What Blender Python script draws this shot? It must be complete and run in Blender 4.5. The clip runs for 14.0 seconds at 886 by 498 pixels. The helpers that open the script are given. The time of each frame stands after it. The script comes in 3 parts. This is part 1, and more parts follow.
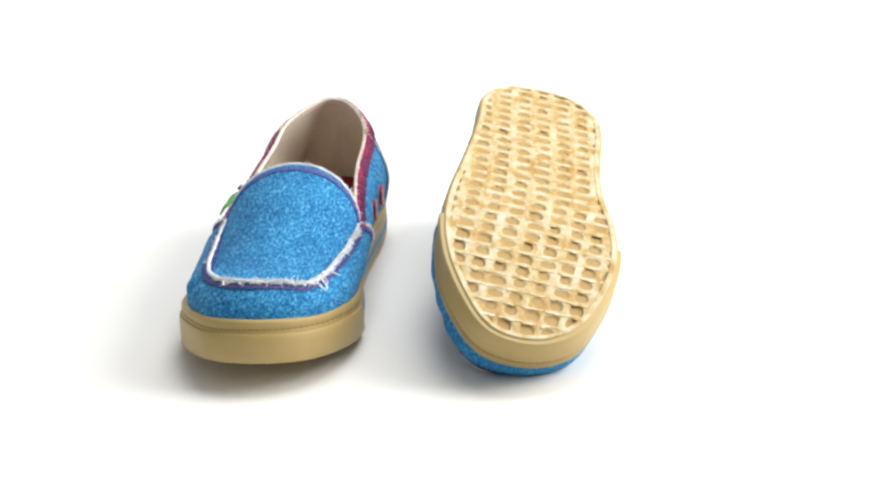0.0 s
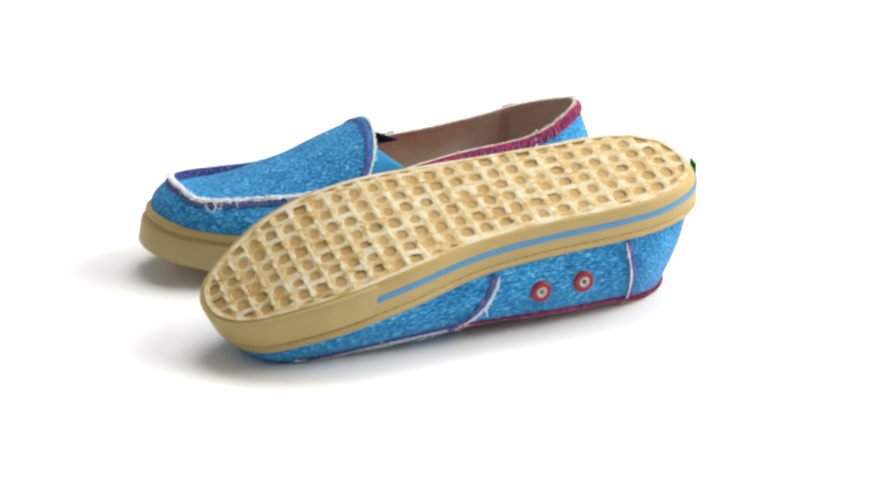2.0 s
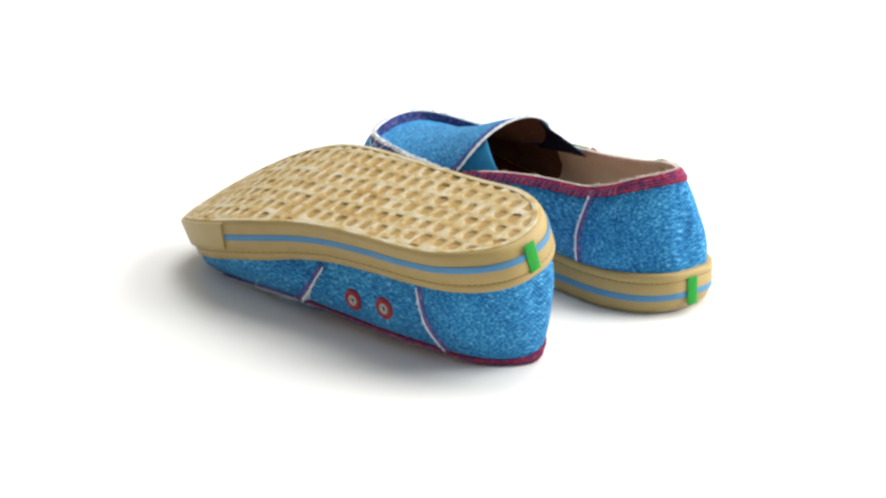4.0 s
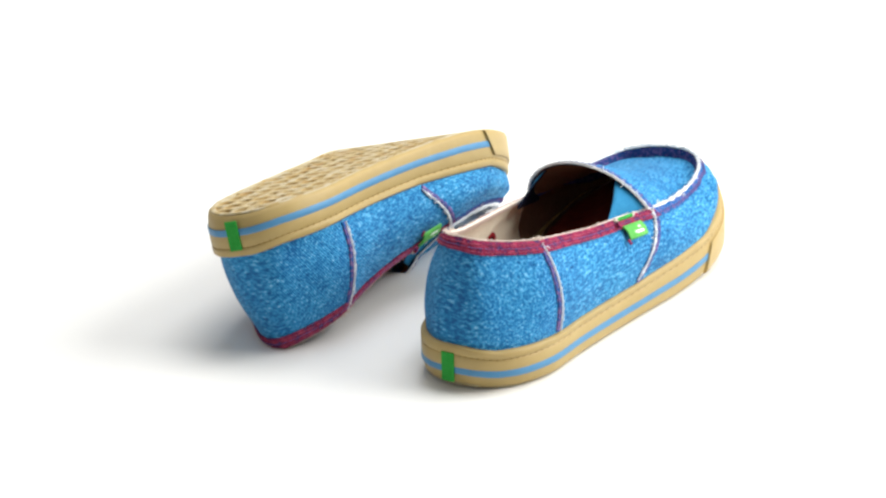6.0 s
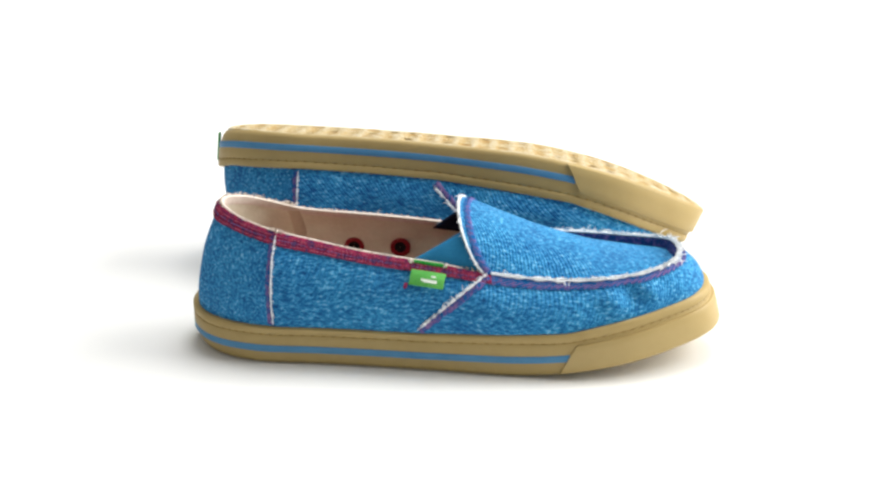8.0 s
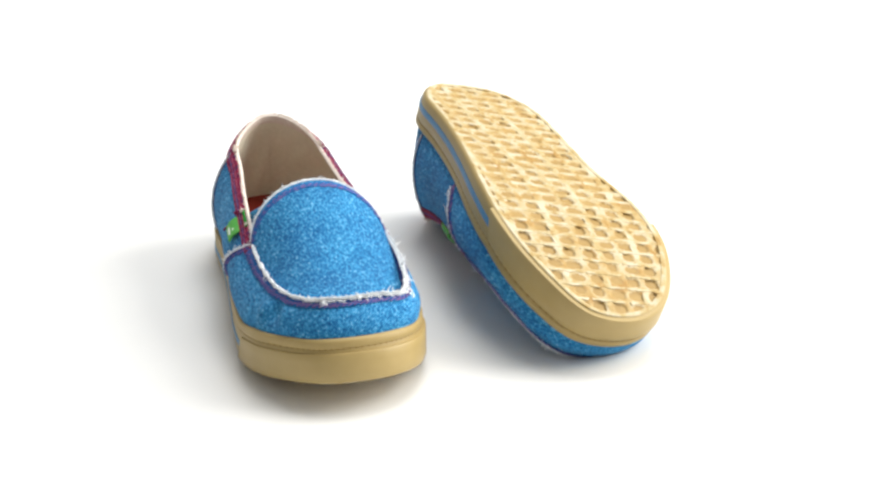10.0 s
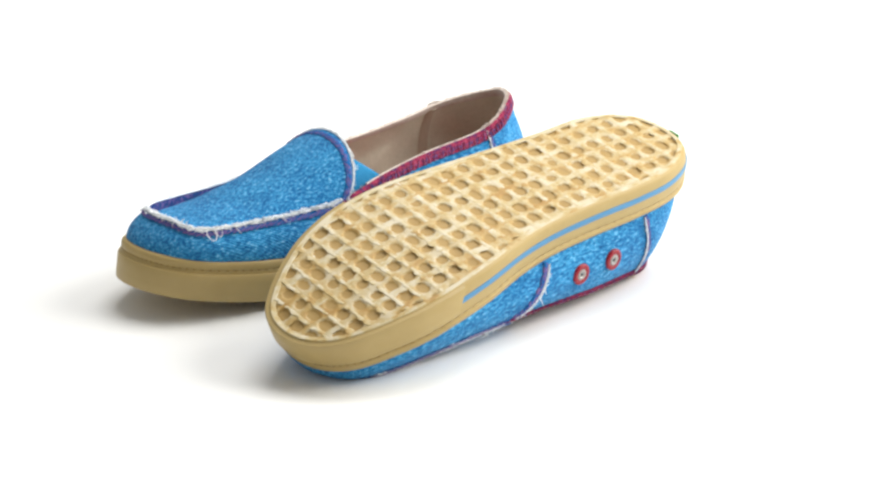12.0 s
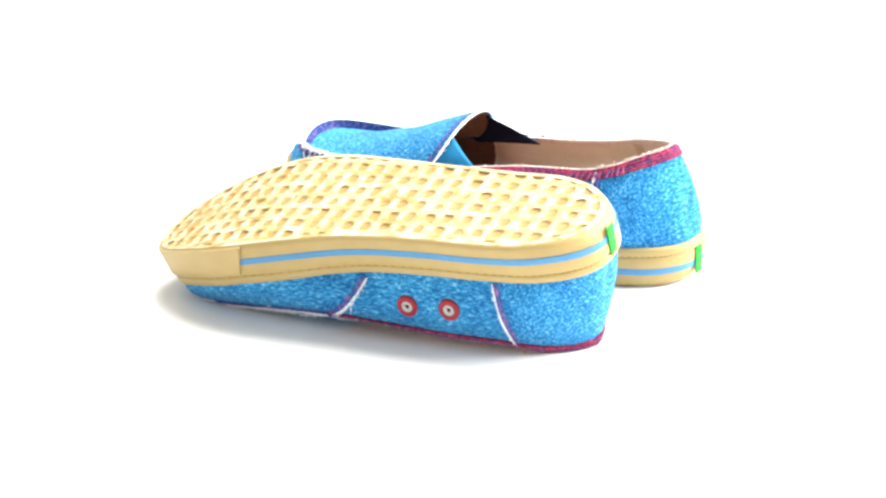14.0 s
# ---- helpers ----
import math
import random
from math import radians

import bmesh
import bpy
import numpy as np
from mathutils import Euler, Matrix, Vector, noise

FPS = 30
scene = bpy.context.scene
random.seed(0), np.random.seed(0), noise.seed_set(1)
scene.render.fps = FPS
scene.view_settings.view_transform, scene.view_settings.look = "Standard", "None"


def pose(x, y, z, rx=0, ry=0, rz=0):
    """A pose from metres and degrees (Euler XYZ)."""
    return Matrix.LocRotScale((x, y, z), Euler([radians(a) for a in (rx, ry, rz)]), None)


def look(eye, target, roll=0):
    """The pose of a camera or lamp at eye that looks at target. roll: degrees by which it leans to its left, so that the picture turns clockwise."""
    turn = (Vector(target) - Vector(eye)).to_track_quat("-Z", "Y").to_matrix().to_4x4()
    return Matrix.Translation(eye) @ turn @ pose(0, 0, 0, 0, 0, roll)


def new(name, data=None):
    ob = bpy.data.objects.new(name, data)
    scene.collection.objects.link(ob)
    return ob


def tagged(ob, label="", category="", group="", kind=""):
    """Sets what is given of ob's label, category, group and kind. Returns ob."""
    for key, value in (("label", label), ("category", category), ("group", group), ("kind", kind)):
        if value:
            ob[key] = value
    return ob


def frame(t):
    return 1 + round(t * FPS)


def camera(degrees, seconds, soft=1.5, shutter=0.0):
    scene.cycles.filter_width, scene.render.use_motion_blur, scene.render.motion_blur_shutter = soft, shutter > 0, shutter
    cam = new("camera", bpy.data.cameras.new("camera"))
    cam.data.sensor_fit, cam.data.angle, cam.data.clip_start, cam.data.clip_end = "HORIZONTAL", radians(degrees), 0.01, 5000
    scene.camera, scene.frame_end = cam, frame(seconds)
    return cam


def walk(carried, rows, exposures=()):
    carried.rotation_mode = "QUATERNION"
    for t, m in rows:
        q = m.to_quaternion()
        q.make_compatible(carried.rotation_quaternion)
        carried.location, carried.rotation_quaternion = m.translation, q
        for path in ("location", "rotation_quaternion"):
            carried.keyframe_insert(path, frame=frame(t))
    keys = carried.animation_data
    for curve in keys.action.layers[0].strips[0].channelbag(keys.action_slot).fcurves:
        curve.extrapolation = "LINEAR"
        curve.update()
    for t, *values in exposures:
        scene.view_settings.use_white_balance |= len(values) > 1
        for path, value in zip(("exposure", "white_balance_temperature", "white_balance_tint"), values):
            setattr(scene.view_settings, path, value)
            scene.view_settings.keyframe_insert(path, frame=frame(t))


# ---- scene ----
cam = camera(20.5, 14.0, soft=2.5)

# ---- camera: it stands still; the pair turns on the spot before it ----
EYE = Vector((0.0, -1.25, 0.4904))
PITCH, YAW = 0.358725, 0.001244
AIM = EYE + Vector((math.sin(YAW) * math.cos(PITCH), math.cos(YAW) * math.cos(PITCH), -math.sin(PITCH)))
VIEW = look(EYE, AIM, -1.548)
walk(cam, [(0.0, VIEW), (14.0, VIEW)],
     exposures=[(0.0, 0.0), (13.55, 0.0), (13.7, 0.2), (13.8, 0.42), (13.9, 0.8), (14.0, 1.25)])

# ---- light: a bright white studio, a large soft lamp behind on one side, an overhead one ----
world = bpy.data.worlds.new("studio")
scene.world = world
world.use_nodes = True
world.node_tree.nodes["Background"].inputs[0].default_value = (1.0, 0.995, 0.98, 1)
world.node_tree.nodes["Background"].inputs[1].default_value = 0.35


def softbox(name, eye, target, size, watts, colour):
    data = bpy.data.lights.new(name, "AREA")
    data.shape, data.size, data.energy, data.color = "SQUARE", size, watts, colour
    ob = new(name, data)
    ob.matrix_world = look(eye, target)
    return ob


softbox("key_softbox", (1.55, 0.10, 0.96), (0, 0, 0.03), 1.45, 56, (1.0, 0.985, 0.95))
softbox("top_softbox", (0.3, 0.6, 1.8), (0, 0, 0.03), 1.2, 30, (1.0, 1.0, 1.0))


# ---- materials ----
def material(name, rough=0.6, spec=0.3):
    m = bpy.data.materials.new(name)
    m.use_nodes = True
    b = m.node_tree.nodes["Principled BSDF"]
    b.inputs["Roughness"].default_value = rough
    b.inputs["Specular IOR Level"].default_value = spec
    return m, m.node_tree, b


def tex(nt, kind, scale, stretch=(1, 1, 1), turn=(0, 0, 0), **values):
    co = nt.nodes.new("ShaderNodeTexCoord")
    mp = nt.nodes.new("ShaderNodeMapping")
    mp.inputs["Scale"].default_value = stretch
    mp.inputs["Rotation"].default_value = turn
    nt.links.new(co.outputs["Object"], mp.inputs["Vector"])
    n = nt.nodes.new(kind)
    n.inputs["Scale"].default_value = scale
    for k, v in values.items():
        n.inputs[k].default_value = v
    nt.links.new(mp.outputs[0], n.inputs["Vector"])
    return n


def ramp(nt, source, stops):
    r = nt.nodes.new("ShaderNodeValToRGB")
    while len(r.color_ramp.elements) < len(stops):
        r.color_ramp.elements.new(0.5)
    for e, (p, c) in zip(r.color_ramp.elements, stops):
        e.position, e.color = p, (*c, 1)
    nt.links.new(source, r.inputs[0])
    return r


def mixed(nt, a, b, fac, mode="MIX"):
    m = nt.nodes.new("ShaderNodeMix")
    m.data_type, m.blend_type = "RGBA", mode
    for socket, v in ((m.inputs[6], a), (m.inputs[7], b), (m.inputs[0], fac)):
        if isinstance(v, (int, float)):
            socket.default_value = v
        elif isinstance(v, tuple):
            socket.default_value = (*v, 1)
        else:
            nt.links.new(v, socket)
    return m.outputs[2]


def bumped(nt, bsdf, source, strength, distance):
    b = nt.nodes.new("ShaderNodeBump")
    b.inputs["Strength"].default_value, b.inputs["Distance"].default_value = strength, distance
    nt.links.new(source, b.inputs["Height"])
    nt.links.new(b.outputs[0], bsdf.inputs["Normal"])


def denim(name, turn, grain, run=(1.0, 0.29, 0.95)):
    m, nt, b = material(name, 0.85, 0.15)
    b.inputs["Sheen Weight"].default_value, b.inputs["Sheen Roughness"].default_value = 0.09, 0.45
    b.inputs["Sheen Tint"].default_value = (0.75, 0.92, 1.0, 1)
    fleck = tex(nt, "ShaderNodeTexNoise", grain, run, turn, Detail=4, Roughness=0.7)
    patch = tex(nt, "ShaderNodeTexNoise", 150, (1.0, 0.6, 1.0), turn, Detail=3, Roughness=0.6)
    cloud = tex(nt, "ShaderNodeTexNoise", 38, (1, 1, 1), (0, 0, 0), Detail=3)
    weave = tex(nt, "ShaderNodeTexWave", 250, (1, 1, 1), (0.3, 0.5, 0.7), Distortion=2.5, Detail=2)
    c1 = ramp(nt, mixed(nt, fleck.outputs[0], patch.outputs[0], 0.13), [(0.34, (0.006, 0.068, 0.21)), (0.47, (0.018, 0.175, 0.41)), (0.57, (0.050, 0.32, 0.60)), (0.67, (0.26, 0.58, 0.79))])
    c2 = ramp(nt, cloud.outputs[0], [(0.3, (0.72, 0.78, 0.84)), (0.7, (1.10, 1.06, 1.03))])
    c = mixed(nt, c1.outputs[0], c2.outputs[0], 1.0, "MULTIPLY")
    nt.links.new(c, b.inputs["Base Color"])
    h = mixed(nt, fleck.outputs[0], weave.outputs[0], 0.4)
    bumped(nt, b, h, 0.6, 0.0010)
    return m


def plain(name, low, high, scale, rough=0.6, spec=0.3, bump=0.2, depth=0.0004, stretch=(1, 1, 1), detail=4):
    m, nt, b = material(name, rough, spec)
    n = tex(nt, "ShaderNodeTexNoise", scale, stretch, Detail=detail, Roughness=0.6)
    big = tex(nt, "ShaderNodeTexNoise", scale * 0.12, stretch, Detail=2)
    c = ramp(nt, mixed(nt, n.outputs[0], big.outputs[0], 0.45), [(0.33, low), (0.67, high)])
    nt.links.new(c.outputs[0], b.inputs["Base Color"])
    bumped(nt, b, n.outputs[0], bump, depth)
    return m


def mottled(name, stops, scale, bump=0.6):
    """Thread-dyed cloth in which the colours stay apart."""
    m, nt, b = material(name, 0.9, 0.1)
    spot = tex(nt, "ShaderNodeTexNoise", scale, Detail=2, Roughness=0.5)
    fine = tex(nt, "ShaderNodeTexNoise", scale * 3.5, Detail=3, Roughness=0.6)
    mix = mixed(nt, spot.outputs[0], fine.outputs[0], 0.35)
    nt.links.new(ramp(nt, mix, stops).outputs[0], b.inputs["Base Color"])
    bumped(nt, b, fine.outputs[0], bump, 0.0005)
    return m


def worn(name, stops, scale):
    """Rubber rubbed pale in patches."""
    m, nt, b = material(name, 0.5, 0.35)
    blot = tex(nt, "ShaderNodeTexNoise", scale, (1, 0.6, 1), Detail=3, Roughness=0.55)
    fine = tex(nt, "ShaderNodeTexNoise", scale * 5, Detail=3, Roughness=0.6)
    c = ramp(nt, mixed(nt, blot.outputs[0], fine.outputs[0], 0.22), stops)
    nt.links.new(c.outputs[0], b.inputs["Base Color"])
    bumped(nt, b, mixed(nt, blot.outputs[0], fine.outputs[0], 0.5), 0.3, 0.0005)
    return m


DENIM_SIDE = denim("denim_side", (0.35, 0.15, 0.10), 860, (1.0, 0.38, 0.95))
DENIM_HEEL = denim("denim_heel", (0.15, 0.45, 0.10), 820, (0.34, 1.0, 0.95))
DENIM_TOP = denim("denim_top", (0.0, 0.0, 1.25), 820, (1.0, 0.55, 0.95))
GORE = plain("elastic_gore", (0.015, 0.16, 0.33), (0.025, 0.21, 0.40), 900, 0.8, 0.15, 0.3, 0.0003)
GORE_BACK = plain("elastic_back", (0.008, 0.012, 0.030), (0.014, 0.020, 0.045), 900, 0.9, 0.1, 0.3, 0.0003)
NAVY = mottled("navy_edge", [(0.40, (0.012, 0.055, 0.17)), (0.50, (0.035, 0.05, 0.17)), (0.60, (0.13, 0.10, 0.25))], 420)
PURPLE = mottled("purple_band", [(0.40, (0.010, 0.11, 0.32)), (0.48, (0.05, 0.10, 0.30)), (0.54, (0.17, 0.11, 0.27)), (0.64, (0.26, 0.17, 0.34))], 380)
VIOLET = plain("violet_thread", (0.10, 0.085, 0.25), (0.27, 0.15, 0.34), 300, 0.8, 0.15)
CRIMSON = mottled("crimson_band", [(0.39, (0.06, 0.04, 0.12)), (0.46, (0.16, 0.022, 0.07)), (0.54, (0.27, 0.028, 0.07)), (0.64, (0.38, 0.055, 0.11))], 300)
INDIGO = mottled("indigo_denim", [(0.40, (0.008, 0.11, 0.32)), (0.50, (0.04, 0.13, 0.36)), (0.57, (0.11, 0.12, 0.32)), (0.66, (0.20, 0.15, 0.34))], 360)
ROSE = plain("rose_thread", (0.30, 0.035, 0.09), (0.50, 0.13, 0.20), 300, 0.8, 0.15)
COTTON = plain("raw_cotton", (0.76, 0.80, 0.83), (0.90, 0.91, 0.90), 300, 0.95, 0.1)
ECRU = plain("ecru_cotton", (0.62, 0.52, 0.44), (0.82, 0.75, 0.68), 300, 0.95, 0.1)
LINING = plain("cream_lining", (0.66, 0.63, 0.49), (0.78, 0.74, 0.60), 500, 0.9, 0.12, 0.3)
TAPE = plain("beige_tape", (0.52, 0.45, 0.34), (0.62, 0.55, 0.43), 400, 0.9, 0.12, 0.3)
BROWN = plain("brown_lining", (0.13, 0.070, 0.045), (0.20, 0.115, 0.075), 400, 0.9, 0.12, 0.3)
INSOLE = plain("red_insole", (0.20, 0.022, 0.014), (0.30, 0.040, 0.024), 250, 0.85, 0.15)
RUBBER = plain("tan_rubber", (0.365, 0.262, 0.097), (0.415, 0.305, 0.122), 90, 0.5, 0.35, 0.12, 0.0003)
RUBBER_TOE = plain("tan_rubber_toe", (0.385, 0.278, 0.104), (0.43, 0.317, 0.128), 70, 0.45, 0.4, 0.08, 0.0003)
RUBBER_GROOVE = plain("rubber_stitch", (0.24, 0.16, 0.055), (0.33, 0.225, 0.085), 200, 0.7, 0.2)
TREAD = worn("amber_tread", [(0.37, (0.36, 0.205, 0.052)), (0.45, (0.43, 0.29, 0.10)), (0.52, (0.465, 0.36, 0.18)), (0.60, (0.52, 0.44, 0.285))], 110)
# the pits' own tan, darkened: colour stands in for shade of deeper pits
PIT = plain("tan_pit_shade", (0.32, 0.20, 0.06), (0.405, 0.27, 0.095), 150, 0.55, 0.3, 0.2)
BAR = worn("worn_tread_bar", [(0.36, (0.37, 0.225, 0.065)), (0.43, (0.445, 0.325, 0.13)), (0.50, (0.495, 0.41, 0.235)), (0.60, (0.56, 0.495, 0.35))], 130)
STRIPE = plain("blue_stripe", (0.055, 0.20, 0.37), (0.080, 0.25, 0.44), 120, 0.5, 0.35, 0.1)
GREEN = plain("green_tab", (0.012, 0.22, 0.022), (0.03, 0.32, 0.05), 420, 0.75, 0.2, 0.4)
LIME = plain("lime_label", (0.075, 0.35, 0.06), (0.13, 0.46, 0.10), 420, 0.7, 0.2, 0.4)
WHITE = plain("white_print", (0.72, 0.80, 0.70), (0.82, 0.86, 0.80), 300, 0.7, 0.2)
RED = plain("red_ring", (0.20, 0.004, 0.012), (0.32, 0.009, 0.024), 260, 0.4, 0.4, 0.15)
STEEL, _nt, _b = material("steel_grommet", 0.35)
_b.inputs["Base Color"].default_value, _b.inputs["Metallic"].default_value = (0.36, 0.345, 0.33, 1), 0.9
_g = tex(_nt, "ShaderNodeTexNoise", 900, Detail=3)
bumped(_nt, _b, _g.outputs[0], 0.3, 0.0003)
DARK = plain("shaded_hole", (0.012, 0.010, 0.012), (0.02, 0.016, 0.018), 200, 0.8, 0.1)
PAPER = plain("white_paper", (0.83, 0.83, 0.812), (0.86, 0.86, 0.842), 6, 0.55, 0.25, 0.05, 0.0005)


# ---- how the two shoes lie ----
STAND = Matrix(((-.9932, -.1165, 0, -.0607), (.1165, -.9932, 0, .1275), (0, 0, 1, 0.0008), (0, 0, 0, 1)))
FLIP = Matrix(((0.97002, -0.03913, -0.23984, 0.06086), (-0.02148, -0.99690, 0.07575, 0.12300), (-0.24207, -0.06833, -0.96785, 0.07618), (0.00000, 0.00000, 0.00000, 1.00000)))
CURL = 0.30


# ---- building helpers ----
def part(name, bm, mat, parent=None, label="", smooth=True):
    me = bpy.data.meshes.new(name)
    bm.normal_update()
    if smooth:
        for e in bm.edges:
            if len(e.link_faces) == 2 and e.calc_face_angle(0) > 0.75:
                e.smooth = False
    bm.to_mesh(me)
    bm.free()
    for m in (mat if isinstance(mat, (list, tuple)) else [mat]):
        me.materials.append(m)
    if smooth:
        for p in me.polygons:
            p.use_smooth = True
    ob = new(name, me)
    ob.parent = parent
    if label:
        ob["label"] = label
    return ob


def place(p, mirror):
    """The right shoe as it is; the left one mirrored, its unloaded sole curled a little, its cloth pressed flat where it lies on the ground."""
    if mirror > 0:
        return (p[0], p[1], p[2])
    tip = max(0.0, p[1] - 0.2)
    z = p[2] + CURL * max(0.0, p[1] - 0.07) ** 2 + 0.55 * tip ** 2
    tilt = 2 * CURL * max(0.0, p[1] - 0.07) + 1.1 * tip
    lean = max(0.0, 1 - p[1] / 0.09) * max(0.0, (p[2] - 0.02) / 0.05) ** 1.3
    x, y = -p[0] * (1 - 0.14 * lean), p[1] + 0.02 * tip + 0.0032 * lean - tilt * (p[2] - 0.012)
    z += 0.0034 * math.exp(-((p[1] - 0.035) / 0.045) ** 2) * max(0.0, (p[2] - 0.022) / 0.045) ** 1.3
    if p[0] < 0:
        x += 0.0050 * math.exp(-((p[1] - 0.085) / 0.045) ** 2) * max(0.0, (p[2] - 0.022) / 0.036) ** 1.3
    else:
        x -= 0.0017 * math.exp(-((p[1] - 0.175) / 0.055) ** 2) * min(1.0, p[0] / 0.03)
    fold = min(1.0, max(0.0, (p[1] - 0.118) / 0.02)) * min(1.0, max(0.0, (0.172 - p[1]) / 0.01)) * min(1.0, max(0.0, (p[2] - 0.050) / 0.012))
    x *= 1 - 0.35 * fold
    soft = min(1.0, max(0.0, (p[2] - welt(p[1])) / 0.010)) * min(1.0, max(0.0, (p[1] - 0.13) / 0.07))
    x, y = x * (1 + 0.02 * soft) - 0.0030 * soft, y + (y - 0.19) * 0.04 * soft
    most = (FLIP[2][3] - 0.0004 + FLIP[2][0] * x + FLIP[2][1] * y) / -FLIP[2][2]
    return (x, y, min(z, most))


def sheet(bm, grid, mirror, closed=False, flip=False, mat=0):
    """Quads over a grid of points; mirrored shoes get mirrored points and turned faces."""
    rows = [[bm.verts.new(place(p, mirror)) for p in row] for row in grid]
    for a, b in zip(rows, rows[1:]):
        n = len(a)
        for i in range(n if closed else n - 1):
            j = (i + 1) % n
            f = (a[i], a[j], b[j], b[i])
            if (mirror < 0) != flip:
                f = f[::-1]
            bm.faces.new(f).material_index = mat
    return rows


def ribbon(bm, path, normals, half, thick, mirror, closed=False, lift=0.0):
    """A flat band with rounded shoulders along a path that lies on a surface."""
    n = len(path)
    grid = []
    for i, (p, nn) in enumerate(zip(path, normals)):
        a = path[(i - 1) % n] if closed or i else p
        b = path[(i + 1) % n] if closed or i < n - 1 else p
        t = (b - a).normalized()
        s = nn.cross(t).normalized()
        h = half(i / (n - 1)) if callable(half) else half
        grid.append([p + nn * (lift + z) + s * (x * h) for x, z in
                     ((-1, -thick * 0.6), (-1, thick * 0.5), (-0.8, thick), (0.8, thick), (1, thick * 0.5), (1, -thick * 0.6))])
    if closed:
        grid.append(grid[0])
    rows = sheet(bm, grid, mirror, closed=True, flip=True)
    if not closed:
        for row, back in ((rows[0], False), (rows[-1], True)):
            f = bm.faces.new(row[::-1] if back else row)
            if mirror < 0:
                f.normal_flip()


def thread(bm, a, bend, b, r, mirror):
    """A thin tapered fibre from a over bend to b."""
    t = (b - a).normalized()
    s = t.orthogonal().normalized()
    k = t.cross(s)
    rings = []
    for p, w in ((a, r), (bend, r * 0.9), (b, r * 0.45)):
        rings.append([p + (s * math.cos(q) + k * math.sin(q)) * w for q in (0, 2.094, 4.189)])
    sheet(bm, rings, mirror, closed=True)


def stitches(bm, path, normals, half, every, r, mirror, slant=0.4, lift=0.0007):
    """Short raised stitches across a path."""
    gone = 0.0
    for i in range(1, len(path) - 1):
        gone += (path[i] - path[i - 1]).length
        if gone < every:
            continue
        gone = 0.0
        t = (path[i + 1] - path[i - 1]).normalized()
        s = normals[i].cross(t).normalized()
        w = half * random.uniform(0.8, 1.1)
        d = t * every * slant
        a, b = path[i] - s * w - d + normals[i] * lift * 0.2, path[i] + s * w + d + normals[i] * lift * 0.2
        thread(bm, a, (a + b) / 2 + normals[i] * lift, b, r, mirror)


def fray(bm, path, normals, ups, count, length, r, mirror):
    """Loose cotton fibres that stand off a raw edge."""
    n = len(path)
    for _ in range(count):
        i = random.randrange(1, n - 1)
        t = (path[i + 1] - path[i - 1]).normalized()
        f = random.random()
        p = path[i].lerp(path[i + 1], f)
        o = (ups[i] * random.uniform(0.2, 1.0) + normals[i] * random.uniform(-0.35, 0.9) + t * random.uniform(-1.0, 1.0)).normalized()
        l = length * random.uniform(0.3, 1.0) * (2.1 if random.random() < 0.05 else 1)
        curl = t * random.uniform(-0.4, 0.4) * l - ups[i] * random.uniform(0, 0.35) * l
        thread(bm, p - ups[i] * 0.0006, p + o * l * 0.55, p + o * l + curl, r * random.uniform(0.7, 1.2), mirror)


# ---- the form of the right shoe: x towards the outer side, y from heel to toe, z up ----
OUTLINE = np.array([(0, .0006), (.0165, .0038), (.0300, .0178), (.0370, .04), (.0380, .07), (.0400, .10), (.0433, .135), (.0468, .17), (.0476, .20),
                    (.0430, .2275), (.0312, .2520), (.0185, .2663), (.002, .2702), (-.0155, .2660), (-.0300, .2530), (-.0395, .230), (-.0438, .205),
                    (-.0418, .175), (-.0358, .145), (-.0334, .12), (-.0333, .09), (-.0340, .06), (-.0320, .0355), (-.0250, .0163), (-.0138, .0042)])
RIM = np.array([(.0005, .0165, .0735), (.0082, .0196, .0722), (.0172, .0305, .0695), (.0240, .047, .066), (.0258, .07, .0613), (.0288, .098, .0566),
                (.0315, .13, .053), (.0335, .16, .0485), (.0325, .193, .0452), (.0290, .222, .0460), (.0220, .2408, .0482), (.013, .2495, .050),
                (.001, .2515, .0505), (-.012, .249, .0498), (-.026, .243, .047), (-.032, .226, .046), (-.0355, .200, .046), (-.0370, .176, .0458),
                (-.0370, .157, .0468), (-.0314, .124, .0532), (-.0275, .092, .0575), (-.0255, .058, .0605), (-.0230, .0410, .0648),
                (-.0168, .0282, .0697), (-.0085, .0194, .0726)])
COUNT = len(OUTLINE)


def curve(table, u):
    """Smooth closed curve through the rows of a table."""
    i = math.floor(u)
    f = u - i
    a, b, c, d = (table[(i + k) % COUNT] for k in (-1, 0, 1, 2))
    return 0.5 * (2 * b + (c - a) * f + (2 * a - 5 * b + 4 * c - d) * f * f + (3 * b - a - 3 * c + d) * f ** 3)


def outward(u):
    t = curve(OUTLINE, u + 0.02) - curve(OUTLINE, u - 0.02)
    n = Vector((t[1], -t[0], 0))
    return n.normalized()


def outline(u, off=0.0):
    p = curve(OUTLINE, u)
    return Vector((p[0], p[1], 0)) + outward(u) * off


def underside(y):
    return 0.0155 * (max(0.0, y - 0.165) / 0.105) ** 1.7 + 0.0022 * max(0.0, 1 - y / 0.025) ** 2


def rise(y):
    """Slope of the underside towards the toe."""
    return 0.251 * (max(0.0, y - 0.165) / 0.105) ** 0.7


def tuck(y):
    """How far the rubber draws in towards the ground at toe and heel."""
    return 0.0006 * max(0.0, (y - 0.19) / 0.08) + 0.0034 * max(0.0, 1 - y / 0.04)


def welt(y):
    return float(np.interp(y, (0, .05, .125, .197, .235, .27), (.023, .0215, .0220, .0255, .0305, .0365)))


